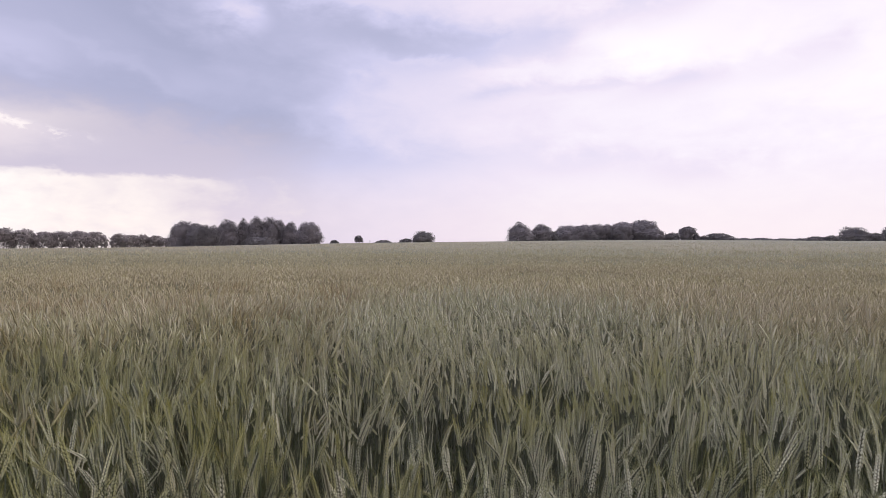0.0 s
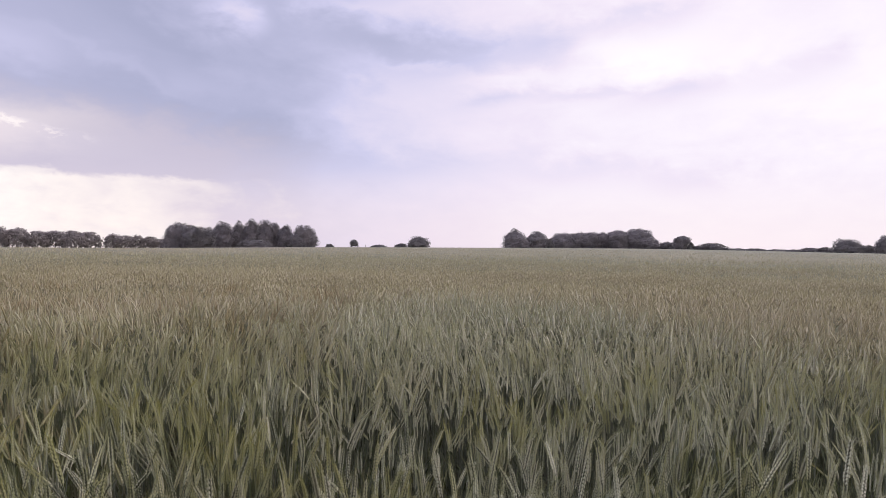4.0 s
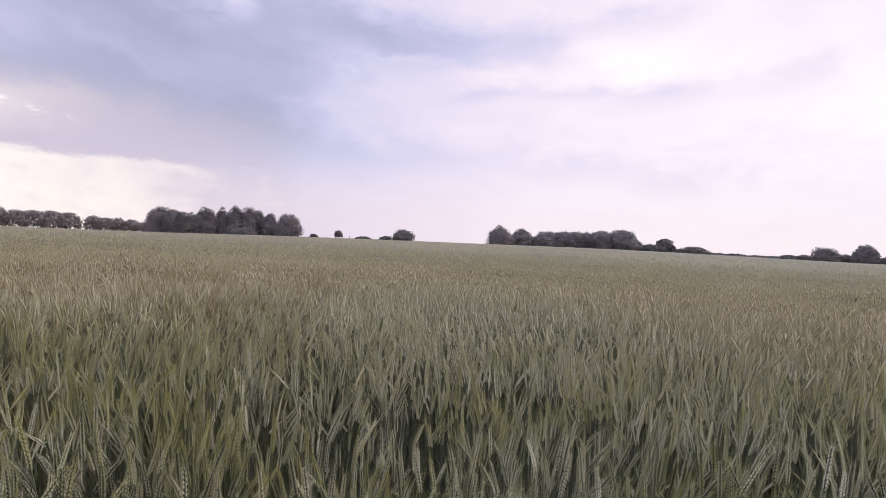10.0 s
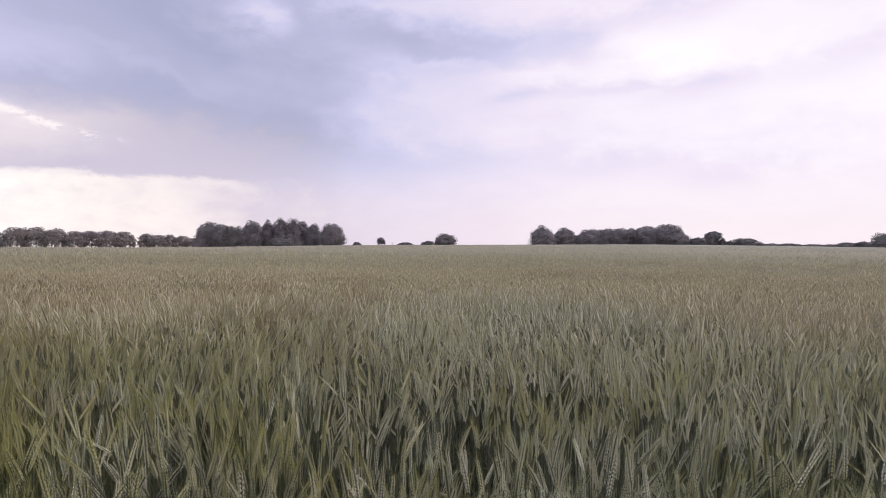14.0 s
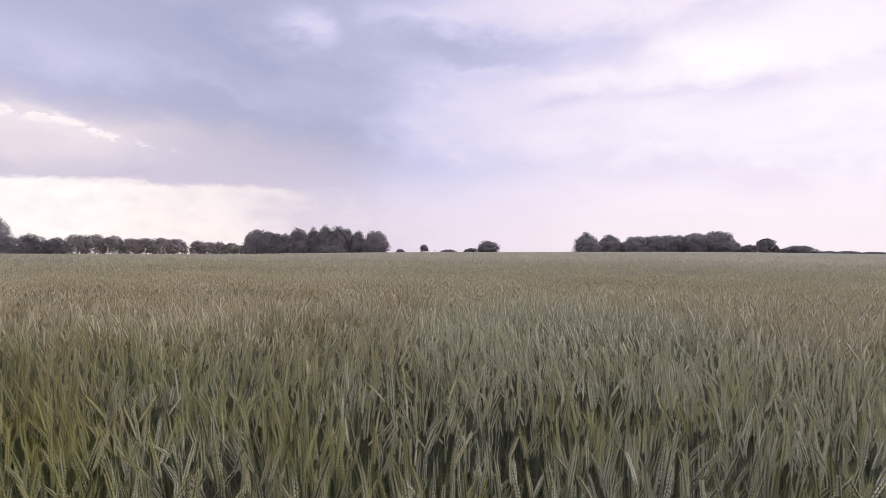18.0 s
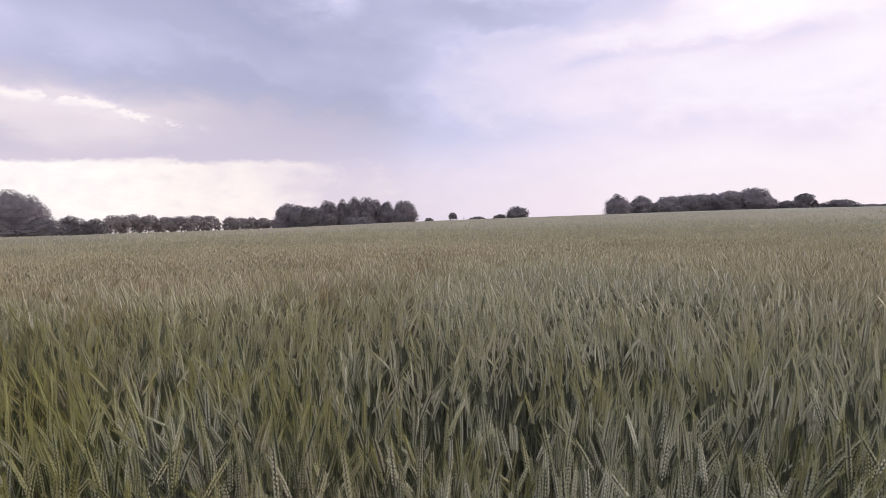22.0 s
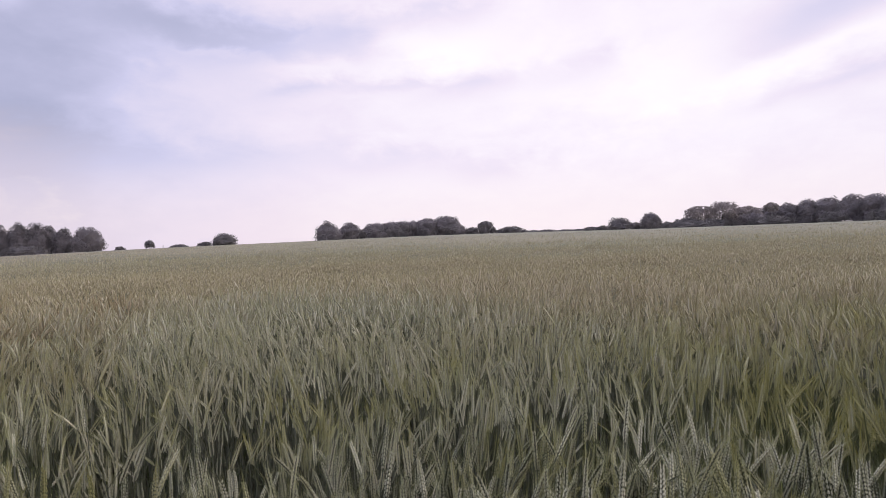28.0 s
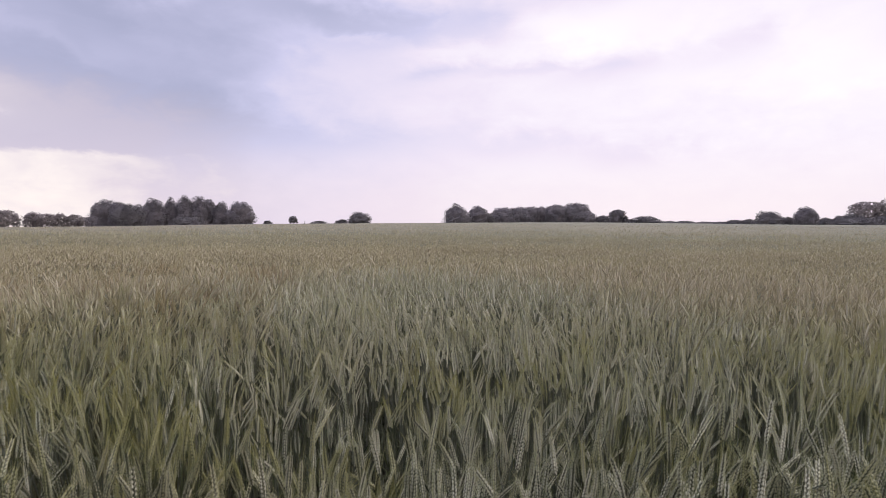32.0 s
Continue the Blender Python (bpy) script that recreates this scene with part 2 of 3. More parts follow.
def far_crop_material():
    """Leaves and straw under the ears near by, with painted shade; closed ear tops further off."""
    m, t = material("far_crop")
    at = place(t)
    far = t.nodes.new("ShaderNodeVectorMath")
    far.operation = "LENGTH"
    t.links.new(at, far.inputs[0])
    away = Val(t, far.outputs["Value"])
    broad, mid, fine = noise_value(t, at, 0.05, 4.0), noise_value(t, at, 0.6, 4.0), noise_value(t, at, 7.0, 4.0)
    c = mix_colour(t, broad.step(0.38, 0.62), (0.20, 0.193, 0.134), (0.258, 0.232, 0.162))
    c = mix_colour(t, mid.step(0.35, 0.7) * 0.5, c, (0.188, 0.193, 0.126))
    c = mix_colour(t, fine.step(0.4, 0.7) * 0.5, c, (0.295, 0.278, 0.19))
    split = t.nodes.new("ShaderNodeSeparateXYZ")
    t.links.new(at, split.inputs[0])
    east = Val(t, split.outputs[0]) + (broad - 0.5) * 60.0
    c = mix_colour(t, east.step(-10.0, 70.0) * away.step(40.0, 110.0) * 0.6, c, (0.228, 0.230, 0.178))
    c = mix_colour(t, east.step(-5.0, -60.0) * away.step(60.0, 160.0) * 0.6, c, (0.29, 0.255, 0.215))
    # leaf tones hold the shade between stalks, deepest close to the origin
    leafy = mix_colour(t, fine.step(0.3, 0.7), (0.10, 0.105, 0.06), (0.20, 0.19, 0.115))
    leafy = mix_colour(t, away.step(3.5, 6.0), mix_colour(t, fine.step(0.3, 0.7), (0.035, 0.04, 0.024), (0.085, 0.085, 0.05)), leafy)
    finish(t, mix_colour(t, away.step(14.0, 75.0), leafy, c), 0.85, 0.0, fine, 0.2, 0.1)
    return m


def soil_material():
    m, t = material("field_soil")
    at = place(t)
    coarse, fine = noise_value(t, at, 1.3, 4.0), noise_value(t, at, 35.0, 6.0, 0.65)
    c = mix_colour(t, coarse, (0.022, 0.017, 0.013), (0.045, 0.036, 0.027))
    c = mix_colour(t, fine.step(0.45, 0.7) * 0.6, c, (0.07, 0.058, 0.043))
    finish(t, c, 0.95, 0.0, fine, 0.03, 0.1)
    return m


def foliage_material(name, dark, light):
    m, t = material(name)
    at = place(t)
    geo = t.nodes.new("ShaderNodeNewGeometry")
    island = Val(t, geo.outputs["Random Per Island"])
    broad = noise_value(t, at, 0.3, 3.0)
    fac = (island * 0.2 + broad.step(0.35, 0.65) * 0.65).clamp()
    finish(t, mix_colour(t, fac, dark, light), 0.7, 0.3, None, 0.0, 0.2)
    return m


def bark_material(name, dark, light):
    m, t = material(name)
    at = place(t)
    fine = noise_value(t, at, 9.0, 5.0)
    finish(t, mix_colour(t, fine, dark, light), 0.9, 0.0, fine, 0.03)
    return m


SOIL, FAR_CROP, BARK = soil_material(), far_crop_material(), bark_material("bark", (0.05, 0.042, 0.038), (0.12, 0.105, 0.09))
PALE_BARK = bark_material("pale_bark", (0.30, 0.28, 0.26), (0.62, 0.60, 0.58))
# Greyed and lightened leaf colours: the haze of distance is put into them.
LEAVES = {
    "pale": foliage_material("hazed_foliage", (0.212, 0.196, 0.206), (0.285, 0.262, 0.266)),
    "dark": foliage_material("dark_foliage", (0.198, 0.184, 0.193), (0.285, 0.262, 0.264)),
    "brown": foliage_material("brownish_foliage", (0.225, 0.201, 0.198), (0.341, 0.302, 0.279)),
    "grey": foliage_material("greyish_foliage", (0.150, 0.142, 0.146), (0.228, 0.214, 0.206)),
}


# ---- the lie of the land ----
def rise(x, y):
    """Slope, seen from the path's start, at which the crop's top meets the sky."""
    az = np.degrees(np.arctan2(x, y))
    return np.radians(0.20 - 0.64 / (1 + np.exp((az + 19) / 7)) + 0.16 * np.exp(-((az - 18) / 14) ** 2) - 0.5 * np.clip((np.abs(az) - 75) / 60, 0, 1) ** 2)


def land(x, y):
    """Height of the soil."""
    x, y = np.asarray(x, float), np.asarray(y, float)
    d = np.hypot(x, y)
    s = np.clip((d - 14) / 160, 0, 1)
    s = s * s * (3 - 2 * s)
    far = 0.5 + d * rise(x, y) - 0.004 * np.clip(d - 450, 0, None)
    return s * far


def mesh_from(name, verts, faces, mats, indices=None, smooth=False, tone=None):
    """A triangle or quad mesh out of arrays."""
    me = bpy.data.meshes.new(name)
    n, k = faces.shape
    me.vertices.add(len(verts))
    me.vertices.foreach_set("co", np.ascontiguousarray(verts, np.float32).ravel())
    me.loops.add(n * k)
    me.loops.foreach_set("vertex_index", np.ascontiguousarray(faces, np.int32).ravel())
    me.polygons.add(n)
    me.polygons.foreach_set("loop_start", np.arange(0, n * k, k, dtype=np.int32))
    me.polygons.foreach_set("loop_total", np.full(n, k, np.int32))
    for m in mats:
        me.materials.append(m)
    if indices is not None:
        me.polygons.foreach_set("material_index", np.ascontiguousarray(indices, np.int32))
    me.polygons.foreach_set("use_smooth", np.broadcast_to(np.asarray(smooth, bool), n).copy())
    if tone is not None:
        me.attributes.new("tone", "FLOAT", "POINT").data.foreach_set("value", np.ascontiguousarray(tone, np.float32))
    me.update(calc_edges=True)
    return me


def polar_sheet(name, radii, turns, height, mat, wobble=0.0, keep=None):
    """One sheet of quads round the origin; height(x, y, d)."""
    rng = np.random.default_rng(5)
    a = np.linspace(0, 2 * np.pi, turns, endpoint=False)
    r, a = np.meshgrid(radii, a, indexing="ij")
    x, y = r * np.sin(a), r * np.cos(a)
    z = height(x, y, r)
    if wobble:
        z = z + rng.normal(0, wobble, z.shape)
    verts = np.stack([x, y, z], -1).reshape(-1, 3)
    i, j = np.meshgrid(np.arange(len(radii) - 1), np.arange(turns), indexing="ij")
    k = (j + 1) % turns
    faces = np.stack([i * turns + j, i * turns + k, (i + 1) * turns + k, (i + 1) * turns + j], -1).reshape(-1, 4)[:, ::-1]
    if keep is not None:
        faces = faces[keep(verts[faces, 0].mean(1), verts[faces, 1].mean(1))]
    return mesh_from(name, verts, faces, [mat], None, True)


radii = np.concatenate([[0.0], np.geomspace(0.4, 4000, 80)])
ground = tagged(new("ground", polar_sheet("ground", radii, 200, lambda x, y, d: land(x, y), SOIL)), "dark brown tilled soil of a gently rolling field", "ground", "", "structure")

# ---- the crop ----
TAU = 2 * math.pi


class Bits:
    """Triangles of one stalk, gathered part by part."""

    def __init__(self):
        self.v, self.f, self.m, self.t = [], [], [], []

    def add(self, verts, faces, mat, tones=None):
        k = len(self.v)
        self.t += list(tones) if tones else [0.0] * len(verts)
        self.v += [tuple(v) for v in verts]
        self.f += [tuple(k + i for i in f) for f in faces]
        self.m += [mat] * len(faces)

    def arrays(self):
        return np.array(self.v), np.array(self.f), np.array(self.m), np.array(self.t)


def tube(path, radius, sides):
    verts, faces = [], []
    for p, r in zip(path, radius):
        for s in range(sides):
            a = TAU * s / sides
            verts.append(p + Vector((r * math.cos(a), r * math.sin(a), 0)))
    for i in range(len(path) - 1):
        for s in range(sides):
            a, b = i * sides + s, i * sides + (s + 1) % sides
            faces += [(a, b, b + sides), (a, b + sides, a + sides)]
    return verts, faces


def blade(rng, start, turn, length, width, droop, segments):
    """A leaf: a ribbon that leaves the stem and bows over."""
    verts, faces, p, angle = [], [], Vector(start), 0.25
    side = Vector((-math.sin(turn), math.cos(turn), 0))
    twist = rng.uniform(-0.6, 0.6)
    for i in range(segments + 1):
        u = i / segments
        w = width * (1 - u) ** 0.6 * min(1, 0.5 + 3 * u) * 0.5
        out = side * math.cos(twist * u) + Vector((0, 0, math.sin(twist * u)))
        if i == segments:
            verts.append(p.copy())
        else:
            verts += [p - out * w, p + out * w]
        angle += droop / segments
        p = p + Vector((math.cos(turn) * math.sin(angle), math.sin(turn) * math.sin(angle), math.cos(angle))) * (length / segments)
    for i in range(segments - 1):
        a = 2 * i
        faces += [(a, a + 1, a + 3), (a, a + 3, a + 2)]
    a = 2 * (segments - 1)
    faces.append((a, a + 1, a + 2))
    return verts, faces


def stalk(seed, detail):
    """One awned cereal stalk, 1 m tall: 3 is the finest. Parts: 0 ear, 1 awns, 2 stem, 3 leaf."""
    rng = random.Random(seed)
    ear = rng.uniform(0.085, 0.115)
    nod = rng.choice((0.12, 0.2, 0.3, 0.42, 0.6, 0.8)) * rng.uniform(0.7, 1.2)
    total, steps = 1.0, 40
    line, ways, p = [], [], Vector((0, 0, 0))
    for i in range(steps + 1):
        s = i / steps
        angle = nod * s ** 3.2
        ways.append(Vector((math.sin(angle), 0, math.cos(angle))))
        line.append(p.copy())
        p = p + ways[-1] * (total / steps)

    def at(s):
        k = min(int(s * steps), steps - 1)
        return line[k].lerp(line[k + 1], s * steps - k), ways[k]

    neck = 1 - ear / total
    b = Bits()
    if detail == 3:
        cuts = (0.0, 0.35, 0.65, 0.8, neck)
        b.add(*tube([at(s)[0] for s in cuts], (0.0022, 0.002, 0.0017, 0.0015, 0.0013), 3), 2)
    elif detail == 2.5:
        b.add(*tube([at(s)[0] for s in (0.0, 0.7, neck)], (0.0022, 0.002, 0.0017), 3), 2)
    else:
        p0, p1 = at(0.0)[0], at(neck)[0]
        b.add([p0 + Vector((0, -0.003, 0)), p0 + Vector((0, 0.003, 0)), p1], [(0, 1, 2)], 2)
    spin = rng.uniform(0, TAU)
    if detail >= 2.5:
        # overlapping husks that stand out from the ear: four rows in the fine stalks, two in the others
        finest = detail == 3
        nodes = 23 if finest else 12
        verts, faces, pale = [], [], []
        across = Vector((0, 1, 0))
        for i in range(2 * nodes):
            u = (i // 2 * 2 if finest else i) / (2 * nodes - 1)
            c, way = at(neck + (1 - neck) * (0.01 + 0.9 * u))
            out = way.cross(across).normalized()
            turn = spin + (i % 2) * math.pi + 0.25 * u + (i // 2 % 2 * math.pi / 2 if finest else 0.0)
            side = (across * math.cos(turn) + out * math.sin(turn)).normalized()
            flat = way.cross(side).normalized()
            size = min(1.0, 0.6 + 2.4 * u) * (1 - 0.5 * u ** 3)
            length = (0.0124 if finest else 0.0168) * rng.uniform(0.88, 1.14)
            half = (0.0041 if finest else 0.0044) * size
            axis = (way + side * rng.uniform(0.26, 0.4)).normalized()
            belly = c + axis * length * 0.5 + side * (0.0012 if finest else 0.0018) * size
            n = len(verts)
            verts += [c, belly + flat * half, belly + side * half * 0.9, belly - flat * half, c + axis * length + side * 0.001 * size]
            faces += [(n, n + 2, n + 1), (n, n + 3, n + 2), (n + 4, n + 1, n + 2), (n + 4, n + 2, n + 3)]
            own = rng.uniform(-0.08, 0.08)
            # bases and edges toned down: greener husk plus painted shade of the gaps
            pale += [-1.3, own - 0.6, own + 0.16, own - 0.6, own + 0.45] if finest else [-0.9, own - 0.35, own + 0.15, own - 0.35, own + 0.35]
            if i % 3:
                tip = verts[-1] - axis * 0.002
                reach = rng.uniform(0.04, 0.075) * (1.1 - 0.25 * u)
                d = (way + side * rng.uniform(0.04, 0.2) + flat * rng.uniform(-0.1, 0.1)).normalized()
                thin = 0.0003 if finest else 0.0007
                b.add([tip - flat * thin, tip + flat * thin, tip + d * reach], [(0, 1, 2)], 1)
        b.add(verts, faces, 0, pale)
        if finest:
            core = [at(neck + (1 - neck) * u)[0] for u in (0.0, 0.45, 0.95)]
            # the core's dark tone stands for the shade inside the ear
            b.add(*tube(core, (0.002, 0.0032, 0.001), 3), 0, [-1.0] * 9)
    elif detail == 2:
        rings = [(k / 4, (0.0078 if k % 2 else 0.0062) * min(1.0, 0.45 + 0.5 * k) * (1 - 0.75 * (k / 4) ** 4)) for k in range(5)]
        path = [at(neck + (1 - neck) * u)[0] for u, r in rings]
        b.add(*tube(path, [r for u, r in rings], 3), 0, [0.06 if (k + j) % 2 else -0.08 for k in range(5) for j in range(3)])
        for i in range(8):
            u = 0.1 + 0.9 * i / 7
            c, way = at(neck + (1 - neck) * u * 0.98)
            turn = rng.uniform(0, TAU)
            side = Vector((math.cos(turn), math.sin(turn), 0))
            flat = way.cross(side).normalized()
            d = (way + side * rng.uniform(0.04, 0.2)).normalized()
            c = c + side * 0.005
            b.add([c - flat * 0.0011, c + flat * 0.0011, c + d * rng.uniform(0.045, 0.075)], [(0, 1, 2)], 1)
    else:
        c0, c1, c2 = at(neck)[0], at(neck + (1 - neck) * 0.45)[0], at(1.0)[0]
        ring = [c1 + Vector((0.0075 * math.cos(spin + TAU * k / 3), 0.0075 * math.sin(spin + TAU * k / 3), 0)) for k in range(3)]
        b.add([c0, *ring, c2], [(0, 2, 1), (0, 3, 2), (0, 1, 3), (4, 1, 2), (4, 2, 3), (4, 3, 1)], 0)
        for k in range(2):
            turn = spin + k * 1.7
            side = Vector((math.cos(turn), math.sin(turn), 0))
            lean = Vector((rng.uniform(-0.25, 0.25), rng.uniform(-0.25, 0.25), 1))
            b.add([c1 - side * 0.004, c1 + side * 0.004, c2 + lean * 0.05], [(0, 1, 2)], 1)
    if detail == 3:
        for s in (rng.uniform(0.5, 0.64), rng.uniform(0.35, 0.5), rng.uniform(0.15, 0.35)):
            b.add(*blade(rng, at(s)[0], rng.uniform(0, TAU), rng.uniform(0.13, 0.2), rng.uniform(0.006, 0.010), rng.uniform(0.8, 2.4), 5), 3)
    elif detail >= 2:
        b.add(*blade(rng, at(rng.uniform(0.5, 0.64))[0], rng.uniform(0, TAU), 0.18, 0.009, rng.uniform(0.6, 2.0), 3), 3)
    return b.arrays()


def tuft(seed):
    """A handful of far ears: three thin spikes."""
    rng = random.Random(seed)
    b = Bits()
    for i in range(3):
        a, r = rng.uniform(0, TAU), rng.uniform(0.02, 0.14)
        c = Vector((r * math.cos(a), r * math.sin(a), 0.8))
        side = Vector((math.cos(a * 3), math.sin(a * 3), 0)) * rng.uniform(0.012, 0.022)
        tip = c + Vector((rng.uniform(-0.05, 0.05), rng.uniform(-0.05, 0.05), rng.uniform(0.16, 0.26)))
        b.add([c - side, c + side, tip], [(0, 1, 2)], i % 2)
    return b.arrays()


def tracks(x, y):
    """Old wheel tracks that cross the field, plainer towards the east."""
    s = (x - 2.7) * 0.5 + (y - 9.9) * 0.87
    track = sum(np.exp(-((s - at) / wide) ** 2) for at, wide in ((0.0, 0.5), (1.9, 0.5), (20.0, 1.0), (22.6, 1.0), (44.0, 2.0)))
    return track * (0.3 + 0.7 / (1 + np.exp(-(x - 0.8) * 1.2)))


def swell(x, y):
    """Soft unevenness in the height of the crop, lower along the old wheel tracks."""
    return 1 + 0.035 * np.sin(2.9 * x + 0.7 * y) * np.sin(1.9 * y - 0.6 * x + 1) + 0.03 * np.sin(0.55 * x - 0.9 * y) + 0.02 * np.sin(0.23 * y + 0.31 * x) - 0.17 * tracks(x, y)


def gaps(x, y):
    """Where the stand is thin."""
    keep = np.ones(x.shape)
    for gx, gy, rx, ry in (
        (0.02, 2.05, 0.082, 0.55), (-0.22, 2.0, 0.075, 0.42), (-0.47, 2.4, 0.07, 0.40), (-0.38, 1.75, 0.06, 0.25), (0.57, 2.0, 0.07, 0.32), (1.02, 1.9, 0.075, 0.32), (1.25, 3.1, 0.09, 0.35),
        (0.52, 2.65, 0.06, 0.28), (0.79, 2.55, 0.07, 0.30), (-0.51, 3.15, 0.075, 0.35), (-1.95, 3.2, 0.10, 0.35), (0.39, 2.8, 0.06, 0.28), (-1.2, 2.0, 0.075, 0.25), (-1.45, 2.4, 0.08, 0.30),
        (-0.88, 1.55, 0.065, 0.22), (-0.84, 3.0, 0.075, 0.30), (-1.3, 1.6, 0.065, 0.20), (1.3, 1.95, 0.065, 0.20), (1.55, 2.55, 0.08, 0.25), (-2.0, 2.3, 0.08, 0.25), (-0.48, 4.4, 0.11, 0.30),
    ):
        keep *= 1 - 0.97 * np.exp(-(((x - gx) / rx) ** 2 + ((y - gy) / ry) ** 2) ** 2)
    near = np.clip((5.5 - np.hypot(x, y)) / 3, 0, 1)
    keep *= 1 - 0.85 * np.clip(tracks(x, y), 0, 1)
    clump = np.sin(23 * x + 4 * np.sin(9 * y)) * np.sin(17 * y + 3 * np.sin(11 * x + 1)) + 0.6 * np.sin(41 * x + 13 * y) * np.sin(37 * y - 15 * x)
    thin = 0.26 + 0.16 * np.clip((-x - 0.4) / 0.8, 0, 1) + 0.1 * np.clip((x - 0.8) / 0.8, 0, 1)
    return keep * (1 - near * np.clip(thin - 0.95 * clump, 0, 0.92))


def sow(rng, near, far, density, arc):
    """Random places in a ring sector; arc in degrees either side of straight ahead."""
    n = int(density * 0.5 * (far ** 2 - near ** 2) * radians(arc[1] - arc[0]))
    d = np.sqrt(rng.uniform(near ** 2, far ** 2, n))
    a = np.radians(rng.uniform(arc[0], arc[1], n))
    x, y = d * np.sin(a), d * np.cos(a)
    ok = rng.uniform(0, 1, n) < gaps(x, y)
    return x[ok], y[ok]


def plant(rng, x, y, shapes, lean, spread=0.36, mean=0.46):
    """Whole arrays for stalks at x, y, drawn from the shapes."""
    n = len(x)
    pick = rng.integers(0, len(shapes), n)
    turn, tip, tipdir = rng.uniform(0, TAU, n), np.abs(rng.normal(0, lean, n)), rng.uniform(0, TAU, n)
    drift_x = 0.05 * np.sin(2.3 * x + 1.1 * y) + 0.05 * np.sin(0.9 * y - 1.7 * x + 2)
    drift_y = 0.05 * np.sin(1.9 * y + 0.8 * x + 1)
    tall = swell(x, y) * rng.normal(0.95, 0.06, n)
    odd = rng.uniform(0, 1, n) < 0.05
    tone = np.clip(rng.normal(mean, spread, n), -0.15, 1.0) + 0.4 * spread * odd
    tip = np.where(odd, tip * 2.2 + 0.05, tip)
    z0 = land(x, y)
    verts, faces, mats, tones, k = [], [], [], [], 0
    for s, (v, f, m, paler) in enumerate(shapes):
        who = np.nonzero(pick == s)[0]
        if not len(who):
            continue
        c, sn = np.cos(turn[who])[:, None], np.sin(turn[who])[:, None]
        px, py, pz = v[None, :, 0] * c - v[None, :, 1] * sn, v[None, :, 0] * sn + v[None, :, 1] * c, v[None, :, 2] * tall[who][:, None]
        shift = pz ** 1.5 * np.tan(tip[who])[:, None]
        px = px + shift * np.cos(tipdir[who])[:, None] + x[who][:, None] + pz ** 2 * drift_x[who][:, None]
        py = py + shift * np.sin(tipdir[who])[:, None] + y[who][:, None] + pz ** 2 * drift_y[who][:, None]
        verts.append(np.stack([px, py, pz + z0[who][:, None]], -1).reshape(-1, 3))
        faces.append((f[None] + (k + np.arange(len(who)) * len(v))[:, None, None]).reshape(-1, 3))
        mats.append(np.tile(m, len(who)))
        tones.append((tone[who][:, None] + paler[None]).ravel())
        k += len(who) * len(v)
    return np.concatenate(verts), np.concatenate(faces), np.concatenate(mats), np.concatenate(tones)


def join(chunks):
    verts, faces, k = [], [], 0
    for v, f, m, t in chunks:
        verts.append(v)
        faces.append(f + k)
        k += len(v)
    return np.concatenate(verts), np.concatenate(faces), np.concatenate([c[2] for c in chunks]), np.concatenate([c[3] for c in chunks])


ARC = (-50, 59)
rng = np.random.default_rng(11)
fine, plain, spare = [stalk(s, 3) for s in range(14)], [stalk(s, 2.5) for s in range(40, 56)], [stalk(s, 1) for s in range(70, 86)]
rough = [stalk(s, 2) for s in range(100, 114)]
x, y = sow(rng, 0.85, 1.9, 1000, ARC)
SINGLE = (np.abs(x + 0.05) < 0.42) & (y > 1.05) & (y < 1.75)
single_x, single_y = x[SINGLE][:290], y[SINGLE][:290]
x, y = np.concatenate([x[~SINGLE], x[SINGLE][290:]]), np.concatenate([y[~SINGLE], y[SINGLE][290:]])
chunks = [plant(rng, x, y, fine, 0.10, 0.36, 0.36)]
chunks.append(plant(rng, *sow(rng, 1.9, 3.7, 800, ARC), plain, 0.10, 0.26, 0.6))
chunks.append(plant(rng, *sow(rng, 3.7, 6.8, 430, ARC), rough, 0.11, 0.13, 0.46))
chunks.append(plant(rng, *sow(rng, 6.8, 16.0, 280, ARC), spare, 0.13, 0.08, 0.38))
chunks.append(plant(rng, *sow(rng, 16.0, 32.0, 40, ARC), spare, 0.14, 0.08, 0.36))
chunks.append(plant(rng, *sow(rng, 28.0, 120.0, 4, ARC), [tuft(s) for s in range(20)], 0.05, 0.2, 0.30))
chunks.append(plant(rng, *sow(rng, 0.62, 5.4, 240, (59, 310)), spare, 0.10))
crop_v, crop_f, crop_m, crop_t = join(chunks)
round_ears = np.concatenate([np.full(len(c[1]), i in (2, 3, 4)) for i, c in enumerate(chunks)])
crop = new("crop", mesh_from("crop", crop_v, crop_f, [EAR, AWN, STEM, LEAF], crop_m, round_ears, crop_t))
tagged(crop, "dense awned cereal crop, grey-green ripening to tan", "cereal crop", "", "stuff")


def canopy_top(x, y, d):
    ahead = np.degrees(np.arctan2(x, y))
    ahead = (ahead > ARC[0] - 2) & (ahead < ARC[1] + 2)
    return land(x, y) - 0.4 * np.clip(tracks(x, y), 0, 1) * (d < 70) + 0.34 + 0.38 * np.where(ahead, np.clip((d - 4.5) / 2.5, 0, 1), np.clip((d - 0.9) / 0.8, 0, 1)) + 0.2 * np.clip((d - 6) / 60, 0, 1) + 0.05 * (swell(x, y) - 1) * 10 * np.clip(20 / np.maximum(d, 1), 0, 1)


def closed(x, y):
    """The stand is closed but for the near stretch ahead, which is grown stalk by stalk."""
    ahead = np.degrees(np.arctan2(x, y))
    return (np.hypot(x, y) > 4.5) | (ahead < ARC[0] + 1) | (ahead > ARC[1] - 1)


